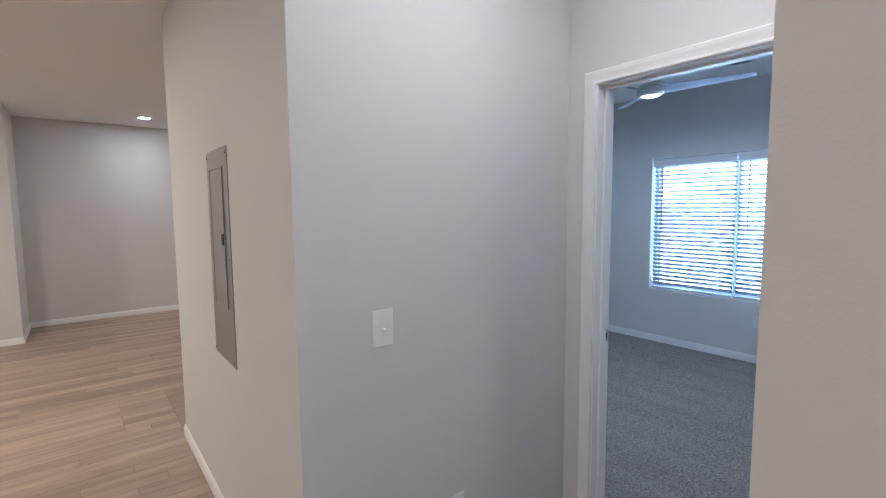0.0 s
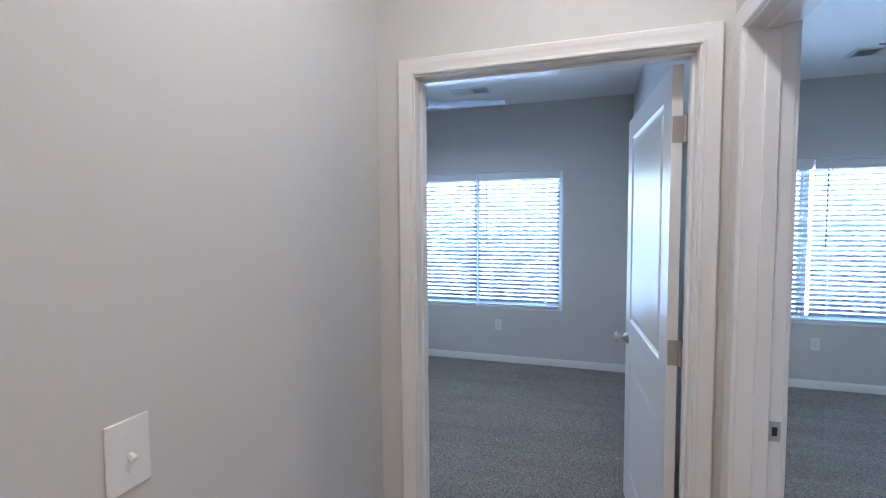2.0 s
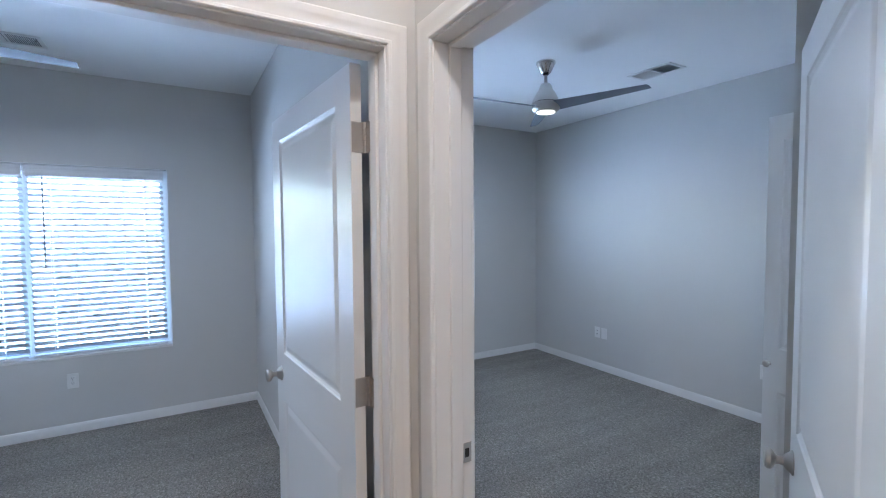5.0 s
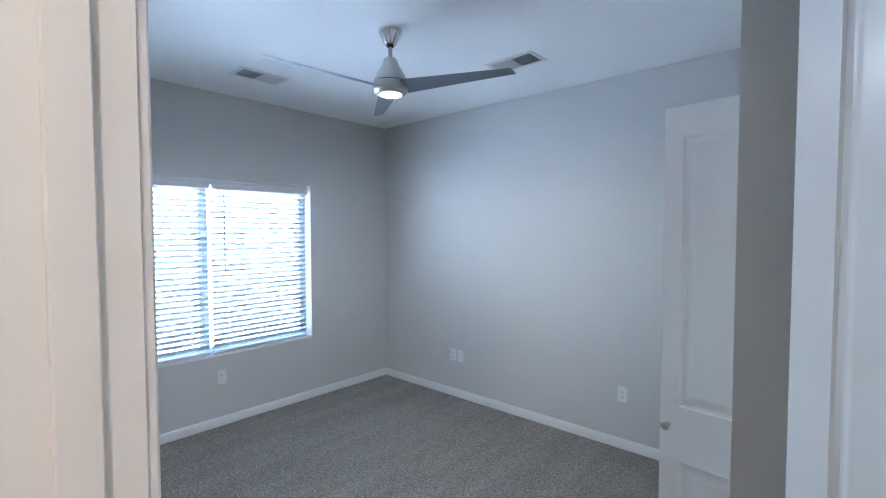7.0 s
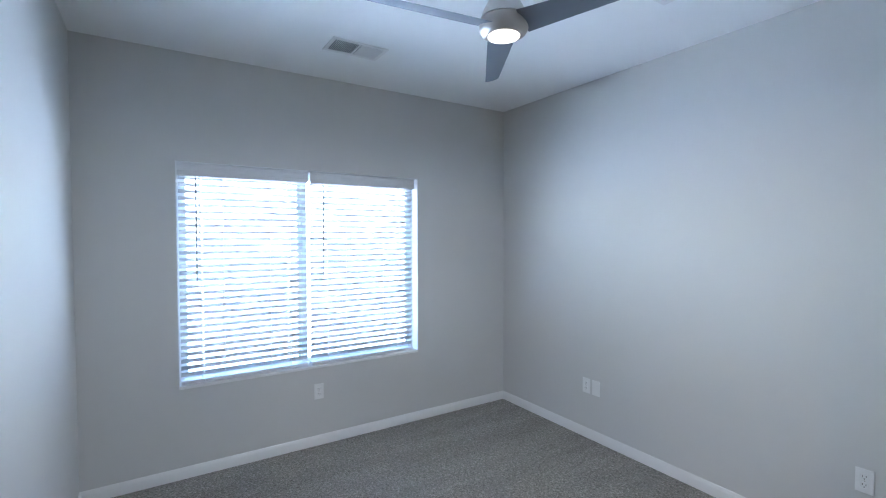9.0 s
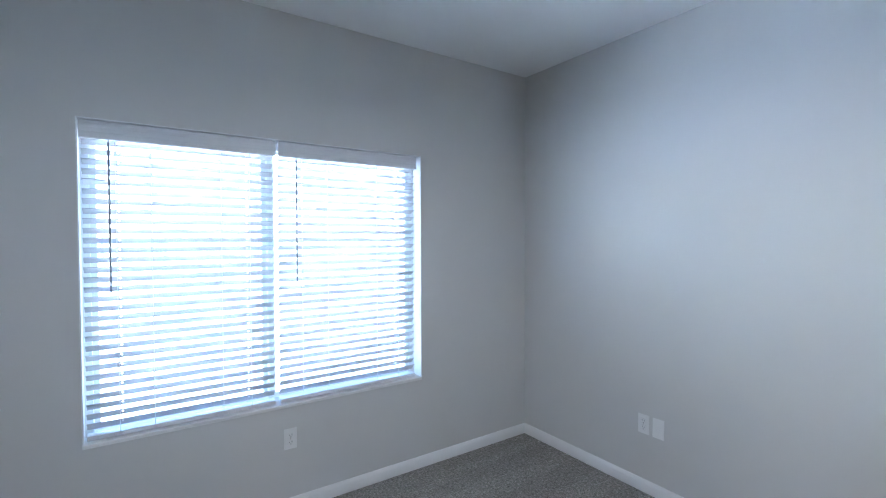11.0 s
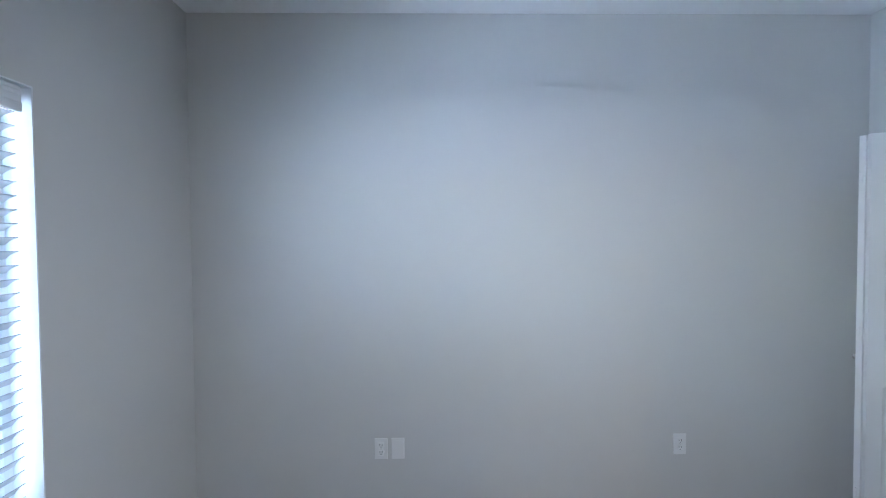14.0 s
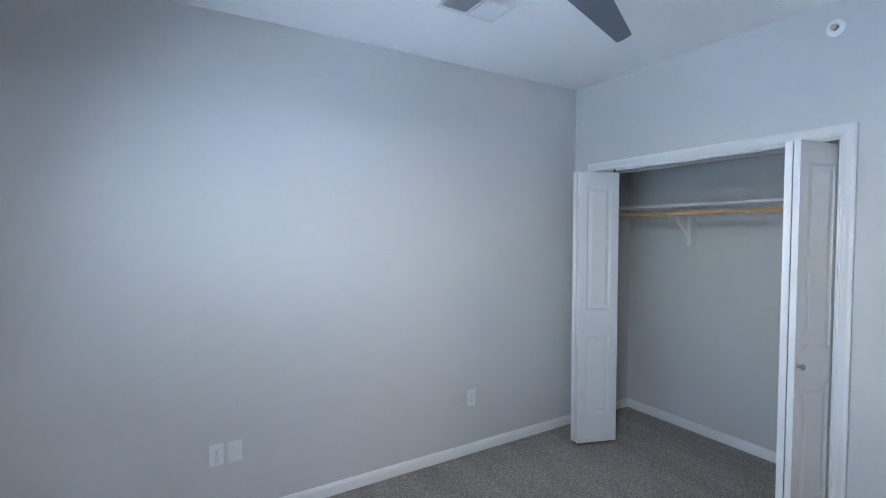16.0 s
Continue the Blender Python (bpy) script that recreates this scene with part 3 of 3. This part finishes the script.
def blind(y0, y1, z0, z1, wand_y, label):
    """A two-inch slatted blind hanging inside the window opening."""
    length, yc, xc = y1 - y0, (y0 + y1) / 2, XE + 0.052
    b = tagged(empty("window_blind", Matrix.Translation((xc, yc, z1))), label, "blind", "slatted blinds in the windows")
    h = length / 2
    val = bmesh.new()
    prof = ((-0.038, -0.003), (-0.038, -0.014), (-0.041, -0.018), (-0.041, -0.030), (-0.039, -0.034), (-0.039, -0.052), (-0.042, -0.057), (-0.042, -0.078), (-0.039, -0.083), (-0.031, -0.083), (-0.031, -0.003))
    rings = [[val.verts.new((x, y, z)) for x, z in prof] for y in (-h, h)]
    for k in range(len(prof)):
        val.faces.new((rings[0][k], rings[0][(k + 1) % len(prof)], rings[1][(k + 1) % len(prof)], rings[1][k]))
    val.faces.new(rings[0])
    val.faces.new(rings[1])
    part("valance", val, SLATW, b, "white moulded valance")
    part("headrail", boxes((-0.026, 0.030, -h + 0.004, h - 0.004, -0.050, -0.006), bevel=0.002), SLATW, b)
    drop = z1 - z0 - 0.022
    first = None
    z = -0.092
    k = 0
    while z > -drop + 0.012:
        tilt = SLAT_TURN - 28.0 * (-z / drop) + 0.8 * math.sin(k * 1.7)
        m = Matrix.Translation((0, 0, z)) @ pose(0, 0, 0, 0, -tilt, 0)
        if first is None:
            first = part("slat", slat_mesh(length - 0.012, (-h + 0.14, h - 0.14)), SLATDIM, b, "", True)
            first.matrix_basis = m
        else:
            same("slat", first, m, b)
        z -= PITCH
        k += 1
    part("bottom_rail", boxes((-0.026, 0.026, -h + 0.006, h - 0.006, -drop - 0.018, -drop + 0.002), bevel=0.003, seg=2), SLATW, b, "white bottom rail")
    for y in (-h + 0.13, -h * 0.36, h * 0.36, h - 0.13):
        for x in (-0.0265, 0.0265):
            part("ladder_cord", tube((x, y, -0.05), (x, y, -drop), 0.0016, 6), CORD, b)
    for y in (-h + 0.14, h - 0.14):
        part("cord_knob", lathe(((0.002, 0), (0.006, 0.004), (0.006, 0.010), (0.003, 0.016)), 10, None, Matrix.Translation((-0.028, y, -drop - 0.016))), SLATW, b)
    wy = wand_y - yc
    wand = part("tilt_wand", tube((-0.036, wy, -0.095), (-0.034, wy, z0 + 0.67 - z1), 0.0042, 8), WAND, b, "slim grey tilt wand")
    part("wand_hook", tube((-0.028, wy, -0.07), (-0.036, wy, -0.098), 0.002, 6), WAND, wand)
    return b


for name, w, label in (("window_1", W1, "white vinyl sliding window of the first bedroom"), ("window_2", W2, "white vinyl sliding window of the second bedroom")):
    window(name, w, label)
    mid = (w[0] + w[1]) / 2 + 0.03
    blind(mid + 0.008, w[1] - 0.009, w[2] + 0.02, w[3] - 0.006, w[1] - 0.115, "white two-inch slatted blind lowered with open slats")
    blind(w[0] + 0.030, mid - 0.008, w[2] + 0.02, w[3] - 0.006, mid - 0.107, "white two-inch slatted blind lowered with open slats")


# ---- ceiling fans ----
def fan_blade_mesh():
    """A swept, pitched blade along +x, wide at the root and narrow at the cut tip."""
    bm = bmesh.new()
    n = 10
    rows = []
    for i in range(n + 1):
        s = i / n
        r = 0.085 + 0.62 * s
        chord = 0.135 - 0.065 * s
        pitch = radians(-16 + 7 * s)
        lead = 0.062 - 0.035 * s
        ring = []
        for c, t in ((0, 0.0), (0.25, 0.0035), (0.6, 0.0035), (1, 0.0), (0.6, -0.0035), (0.25, -0.0035)):
            d = lead - chord * c
            ring.append(bm.verts.new((r - 0.02 * c * (s == 1), d * math.cos(pitch) - t * math.sin(pitch), d * math.sin(pitch) + t * math.cos(pitch) + 0.018 * s)))
        rows.append(ring)
    for a, b in zip(rows, rows[1:]):
        for k in range(6):
            bm.faces.new((a[k], a[(k + 1) % 6], b[(k + 1) % 6], b[k]))
    bm.faces.new(rows[0])
    bm.faces.new(rows[-1])
    return bm


def ceiling_fan(x, y, angles, label):
    fan = tagged(empty("ceiling_fan", Matrix.Translation((x, y, TOP))), label, "fan", "ceiling fans")
    part("canopy", lathe(((0.068, 0.0), (0.068, -0.012), (0.060, -0.028), (0.036, -0.075), (0.030, -0.080), (0.016, -0.081)), 32), CHROME, fan, "polished nickel canopy", True)
    part("downrod", lathe(((0.0115, -0.078), (0.0115, -0.165)), 16), NICKEL, fan, "nickel downrod", True)
    part("collar", lathe(((0.019, -0.080), (0.019, -0.090), (0.014, -0.094)), 20), DARK, fan, "black rubber collar", True)
    part("motor_dome", lathe(((0.020, -0.150), (0.032, -0.154), (0.040, -0.166), (0.052, -0.200), (0.064, -0.216), (0.082, -0.250), (0.093, -0.278), (0.096, -0.286)), 40), DOME, fan, "off-white conical motor housing", True)
    part("shadow_gap", lathe(((0.088, -0.286), (0.088, -0.291)), 32), DARK, fan)
    part("motor_band", lathe(((0.097, -0.291), (0.100, -0.296), (0.100, -0.330), (0.096, -0.336), (0.090, -0.346), (0.078, -0.353), (0.066, -0.355)), 40), NICKEL, fan, "brushed nickel motor band", True)
    part("light_diffuser", lathe(((0.066, -0.352), (0.064, -0.358), (0.050, -0.362), (0.020, -0.364)), 32), LAMP_WARM, fan, "lit warm-white round diffuser", True)
    first = None
    for a in angles:
        m = pose(0, 0, -0.318, 0, 0, a)
        if first is None:
            first = part("blade", fan_blade_mesh(), BLADE, fan, "silver-grey tapering fan blade", True)
            first.matrix_basis = m
        else:
            same("blade", first, m, fan)["label"] = "silver-grey tapering fan blade"
    return fan


FAN2 = (3.77, -0.895)
FAN1 = (4.20, 2.53)
ceiling_fan(*FAN2, (80, 204, 326), "brushed nickel three-blade ceiling fan with a lit lamp")
ceiling_fan(*FAN1, (-72, 48, 168), "brushed nickel three-blade ceiling fan with a lit lamp")
for x, y in (FAN1, FAN2):
    area_lamp("fan_lamp", (x, y, TOP - 0.368), (x, y, 0), 0.10, 0.10, 1.5, (1.0, 0.90, 0.80), True)

# ---- vents, downlights, sprinkler ----
def ceiling_vent(x, y, turn, label):
    v = tagged(empty("ceiling_vent", pose(x, y, TOP, 0, 0, turn)), label, "vent", "ceiling vents")
    lx, ly, e = 0.18, 0.105, 0.026
    part("frame", boxes((-lx, lx, -ly, -ly + e, -0.006, 0), (-lx, lx, ly - e, ly, -0.006, 0), (-lx, -lx + e, -ly + e, ly - e, -0.006, 0), (lx - e, lx, -ly + e, ly - e, -0.006, 0), (-0.006, 0.006, -ly + e, ly - e, -0.007, 0), bevel=0.0015), TRIM, v, "white stamped steel frame")
    # no duct is modelled; its shade is the colour of this thin sheet
    part("backing", boxes((-lx + e, lx - e, -ly + e, ly - e, -0.0012, -0.0002)), DUCT, v, "flat sheet coloured like the shaded duct behind the slats")
    first = {}
    n = 13
    for side in (-1, 1):
        for k in range(n):
            px = side * (0.012 + (lx - e - 0.016) * (k + 0.5) / n)
            m = pose(px, 0, -0.0055, 0, side * 36, 0)
            if side not in first:
                first[side] = part("slat", boxes((-0.0052, 0.0052, -ly + e, ly - e, -0.0005, 0.0005)), TRIM, v)
                first[side].matrix_basis = m
            else:
                same("slat", first[side], m, v)
    return v


ceiling_vent(5.04, -0.765, 90, "white two-way ceiling vent near the window")
ceiling_vent(3.505, -1.77, 0, "white two-way ceiling vent above the carpet")
ceiling_vent(5.07, 2.30, 90, "white two-way ceiling vent near the window")


def downlight(x, y, watts=None):
    d = tagged(empty("downlight", Matrix.Translation((x, y, TOP))), "lit white recessed ceiling downlight, one of a set mostly added out of view", "downlight", "recessed downlights")
    part("trim_ring", lathe(((0.085, 0.0), (0.085, -0.003), (0.080, -0.006), (0.068, -0.005)), 32), TRIM, d, "", True)
    part("diffuser", lathe(((0.067, -0.0045), (0.066, -0.0075), (0.02, -0.0085)), 32), LAMP_COOL, d, "lit white diffuser", True)
    area_lamp("downlight_lamp", (x, y, TOP - 0.012), (x, y, 0), 0.12, 0.12, watts, HALL, True)


HALL = (1.0, 0.66, 0.35)
# first downlight is real; the other six are unseen, added as warm fill
for x, y, w in ((1.40, 7.9, 0.5), (-0.6, 4.6, 3.7), (-1.6, 6.4, 3.2), (-1.6, 2.0, 2.6), (0.35, -0.2, 1.28), (1.65, 1.28, 0.72), (4.0, 7.0, 2.2)):
    downlight(x, y, w)

spr = tagged(empty("sprinkler", Matrix.Translation((XC1, -0.81, 2.606)) @ pose(0, 0, 0, 0, 90, 0)), "white sidewall sprinkler with a round escutcheon", "sprinkler")
part("escutcheon", lathe(((0.042, 0), (0.042, 0.002), (0.036, 0.008), (0.020, 0.011)), 28), PLASTIC, spr, "", True)
part("recess_ring", lathe(((0.018, 0.0105), (0.018, 0.0125), (0.010, 0.0125)), 20), CHROME, spr)
part("sprinkler_head", lathe(((0.007, 0.011), (0.007, 0.030), (0.013, 0.031), (0.013, 0.033)), 14), NICKEL, spr)


# ---- outlets, switch, breaker panel ----
def plate(bm, w=0.070, h=0.115, deep=0.0055):
    """A cover plate facing +y in its own frame."""
    return box(bm, -w / 2, w / 2, 0, deep, -h / 2, h / 2, 0.0022, 2)


def wall_outlet(m, label="white duplex outlet on a white cover plate", blank=False):
    o = tagged(empty("wall_plate" if blank else "wall_outlet", m), label, "wall plate" if blank else "outlet", "wall outlets")
    part("cover_plate", plate(bmesh.new()), PLASTIC, o)
    if blank:
        for z in (-0.042, 0.042):
            part("screw", lathe(((0.003, 0.005), (0.0025, 0.0066)), 10, None, pose(0, 0, z, -90)), PLASTIC, o)
        return o
    for z in (-0.0195, 0.0195):
        face = part("receptacle", box(bmesh.new(), -0.0165, 0.0165, 0.005, 0.0078, z - 0.0145, z + 0.0145, 0.004, 2), PLASTIC, o)
        for x, hh in ((-0.0065, 0.0045), (0.0065, 0.0037)):
            part("slot", boxes((x - 0.0012, x + 0.0012, 0.0074, 0.0081, z + 0.003 - hh, z + 0.003 + hh)), DARK, face)
        part("ground_hole", lathe(((0.0024, 0.0074), (0.0024, 0.0081)), 10, None, pose(0, 0, z - 0.0085, -90)), DARK, face)
    part("screw", lathe(((0.003, 0.005), (0.0025, 0.0066)), 10, None, pose(0, 0, 0, -90)), NICKEL, o)
    return o


OZ = 0.405
wall_outlet(pose(XE, -0.705, OZ, 0, 0, 90))
wall_outlet(pose(XE, 2.155, OZ, 0, 0, 90))
wall_outlet(pose(4.671, YS, OZ))
wall_outlet(pose(4.58, YS, OZ), "plain white blank cover plate", True)
wall_outlet(pose(3.03, YS, OZ))
wall_outlet(pose(1.745, 2.016, 0.325, 0, 0, 180))

sw = tagged(empty("light_switch", pose(1.416, 2.016, 1.117, 0, 0, 180)), "white toggle light switch on a white cover plate", "switch")
part("cover_plate", plate(bmesh.new(), 0.080, 0.126, 0.006), PLASTIC, sw)
part("switch_slot", boxes((-0.0055, 0.0055, 0.0055, 0.0068, -0.012, 0.012), bevel=0.0006), PLASTIC, sw)
tog = part("toggle", boxes((-0.0042, 0.0042, 0.0, 0.016, -0.005, 0.005), bevel=0.0012), PLASTIC, sw, "white toggle tipped down")
tog.matrix_basis = pose(0, 0.005, 0, -24)
for z in (-0.030, 0.030):
    part("screw", lathe(((0.0032, 0.0055), (0.0026, 0.0072)), 10, None, pose(0, 0, z, -90)), PLASTIC, sw)

# breaker panel: cover flush on the wall, facing -x; own frame faces +y
py0, py1, pz0, pz1 = 2.715, 3.07, 0.845, 1.785
pw, ph = (py1 - py0) / 2, (pz1 - pz0) / 2
bp_ = tagged(empty("breaker_panel", pose(1.12, (py0 + py1) / 2, (pz0 + pz1) / 2, 0, 0, 90)), "grey steel electrical breaker panel closed on the wall", "breaker panel")
part("panel_cover", boxes((-pw, pw, 0, 0.004, -ph, ph), bevel=0.0015), STEEL, bp_)
pdoor = part("panel_door", boxes((-pw + 0.075, pw - 0.075, 0.004, 0.0085, -ph + 0.25, ph - 0.085), bevel=0.002), STEEL, bp_, "hinged grey steel door")
part("door_lip", boxes((-pw + 0.068, -pw + 0.0745, 0.004, 0.010, -ph + 0.25, ph - 0.085), (pw - 0.0745, pw - 0.068, 0.004, 0.010, -ph + 0.25, ph - 0.085), (-pw + 0.068, pw - 0.068, 0.004, 0.010, ph - 0.084, ph - 0.078)), STEEL, bp_)
part("latch", boxes((-pw + 0.080, -pw + 0.112, 0.0085, 0.0120, 0.055, 0.105), bevel=0.0015), DARK, pdoor, "black slide latch")
for x in (-pw + 0.016, pw - 0.016):
    for z in (-ph + 0.025, 0.0, ph - 0.025):
        part("screw", lathe(((0.006, 0.004), (0.005, 0.0068)), 12, None, pose(x, 0, z, -90)), CHROME, bp_)


# ---- closet ----
def bifold(name, pivot, tip, end, label, knob_side):
    """Two hinged leaves folded out of the closet opening: pivot at the jamb, tip out in the room, end on the track."""
    b = tagged(empty(name), label, "closet door", "bifold closet doors")
    for a, c, k in ((pivot, tip, 0), (end, tip, 1)):
        if k:  # the second leaf folds back beside the first
            c = (c[0], c[1] + math.copysign(0.034, a[1] - c[1]))
        d = Vector((c[0] - a[0], c[1] - a[1], 0))
        wide = d.length - 0.002
        turn = math.degrees(math.atan2(d.y, d.x))
        leaf = part("leaf", panel_leaf(wide, 2.005, 0.030, [(0.062, wide - 0.062, 0.21, 0.80), (0.062, wide - 0.062, 0.99, 1.90)], 0.007), DOORW, b, "white two-panel moulded leaf")
        leaf.matrix_basis = pose(a[0], a[1], 0.025, 0, 0, turn) @ Matrix.Translation((0, -0.015, 0))
        if k == 0:
            side = 0.030 if knob_side > 0 else 0.0
            part("knob", lathe(((0.010, 0), (0.007, 0.004), (0.006, 0.012), (0.013, 0.018), (0.0155, 0.024), (0.011, 0.030), (0.004, 0.031)), 18, None, pose(wide - 0.026, side, 0.92, -90 if knob_side > 0 else 90)), NICKEL, leaf, "small nickel knob", True)
        else:
            part("pivot_pin", lathe(((0.006, 2.005), (0.006, 2.03)), 10, None, Matrix.Translation((0.03, 0.015, 0))), DARK, leaf, "dark roller pin")
    for z in (0.25, 1.05, 1.80):
        part("hinge", boxes((tip[0] - 0.004, tip[0] + 0.002, tip[1] - 0.004, tip[1] + 0.004, z, z + 0.05)), DOORW, b, "small painted hinge")
    return b


bifold("bifold_door", (1.965, -2.262), (2.300, -2.222), (2.0, -2.082), "white bifold closet door folded open against the jamb", -1)
bifold("bifold_door", (1.945, -0.798), (2.292, -0.843), (1.958, -0.990), "white bifold closet door folded open against the jamb", 1)

shelf_z = 1.785
shelf = tagged(part("closet_shelf", boxes((XB, 1.605, YS + 0.001, YN - 0.116, shelf_z, shelf_z + 0.018), bevel=0.001), TRIM), "white painted closet shelf on wall cleats", "shelf")
rod = tagged(part("closet_rod", tube((1.575, YS + 0.001, 1.731), (1.575, YN - 0.116, 1.731), 0.0185, 20), POLE, None, "", True), "varnished wooden closet rod under the shelf", "closet rod")
cleat = tagged(part("shelf_cleat", boxes((XB + 0.0005, XB + 0.019, YS + 0.02, YN - 0.13, shelf_z - 0.07, shelf_z - 0.0005), bevel=0.001), TRIM), "white wooden cleat under the closet shelf", "cleat")
br = tagged(empty("shelf_bracket", Matrix.Translation((XB, -1.94, shelf_z))), "white steel shelf and rod bracket", "bracket")
part("backplate", boxes((0.0005, 0.019, -0.045, 0.045, -0.31, -0.0715), bevel=0.001), PAINT, br, "wooden backing block painted like the wall")
part("upright", boxes((0.0195, 0.024, -0.013, 0.013, -0.30, -0.0015), bevel=0.001), PLASTIC, br)
part("arm", boxes((0.024, 0.29, -0.013, 0.013, -0.006, -0.001), bevel=0.001), PLASTIC, br)
strut = part("strut", boxes((0, 0.30, -0.012, 0.012, -0.003, 0.003), bevel=0.001), PLASTIC, br)
strut.matrix_basis = Matrix.Translation((0.024, 0, -0.245)) @ pose(0, 0, 0, 0, -44, 0)
hook = bmesh.new()
for k in range(9):
    a0, a1 = math.pi + k * math.pi / 9 * 1.0, math.pi + (k + 1) * math.pi / 9
    tube((0.275 + 0.0245 * math.cos(a0), 0, -0.054 + 0.0245 * math.sin(a0)), (0.275 + 0.0245 * math.cos(a1), 0, -0.054 + 0.0245 * math.sin(a1)), 0.006, 8, hook)
tube((0.2505, 0, -0.054), (0.2505, 0, -0.004), 0.006, 8, hook)
part("rod_hook", hook, PLASTIC, br)

# ---- outside ----
structure("ground", boxes((-900, 1600, -1200, 1200, -3.6, -3.3)), GRASS, "dry pale lawn and fields reaching the horizon")
# added reflector: pale sheet that throws sunlight up to the bedroom ceilings
structure("pavement", boxes((6.6, 62, -160, 160, -3.3, -3.24)), CONCRETE, "pale concrete sheet added outside to bounce sunlight up into the rooms")


def far_house(x, y, w, d, h):
    e = tagged(empty("house", Matrix.Translation((x, y, -3.3))), "pale sided house with a brown gable roof far off", "house", "houses beyond the lawn")
    part("wall", boxes((-d / 2, d / 2, -w / 2, w / 2, 0, h)), SIDING, e)
    bm = bmesh.new()
    r = [[bm.verts.new((px, py, pz)) for px, pz in ((-d / 2 - 0.4, h), (0, h + d * 0.28), (d / 2 + 0.4, h))] for py in (-w / 2 - 0.3, w / 2 + 0.3)]
    bm.faces.new((r[0][0], r[0][1], r[1][1], r[1][0]))
    bm.faces.new((r[0][1], r[0][2], r[1][2], r[1][1]))
    bm.faces.new((r[0][0], r[0][2], r[1][2], r[1][0]))
    bm.faces.new(r[0])
    bm.faces.new(r[1])
    part("roof", bm, ROOF, e)
    for py in np.linspace(-w / 2 + 1.5, w / 2 - 1.5, 4):
        part("window", boxes((-d / 2 - 0.05, -d / 2 + 0.02, py - 0.5, py + 0.5, 1.0, 2.3)), PANE, e)
    return e


for x, y, w in ((150, -74, 18), (160, -18, 22), (148, 36, 16), (170, 94, 20), (156, -132, 18)):
    far_house(x, y, w, 9, 3.4)

trng = random.Random(9)


def far_tree(x, y, h):
    t = tagged(empty("tree", Matrix.Translation((x, y, -3.3))), "distant tree with a thin winter crown", "tree", "trees beyond the lawn")
    bm = lathe(((h * 0.035, 0), (h * 0.026, h * 0.3), (h * 0.012, h * 0.75)), 8)
    for k in range(7):
        a, z = k * 2.4, h * (0.32 + 0.07 * k)
        tube((0, 0, z), (math.cos(a) * h * 0.24, math.sin(a) * h * 0.24, z + h * 0.2), h * 0.008, 5, bm)
    part("trunk", bm, BARK, t)
    bm = bmesh.new()
    for k in range(420):
        a, rr, zz = trng.uniform(0, 6.283), trng.random() ** 0.6, trng.uniform(0.3, 1.0)
        spread = h * 0.34 * math.sin(math.pi * min(1, 0.12 + (zz - 0.3) / 0.75)) * rr
        c = Vector((math.cos(a) * spread, math.sin(a) * spread, zz * h))
        s = h * trng.uniform(0.012, 0.03)
        bm.faces.new([bm.verts.new(c + Vector([trng.uniform(-s, s) for _ in range(3)])) for _ in range(3)])
    part("crown", bm, LEAF, t)
    return t


for x, y, h in ((112, -42, 7.0), (120, -6, 7.5), (118, 18, 6.5), (124, 54, 7), (110, 72, 7), (126, -92, 7.5), (108, -80, 6.5), (140, 6, 8)):
    far_tree(x, y, h)
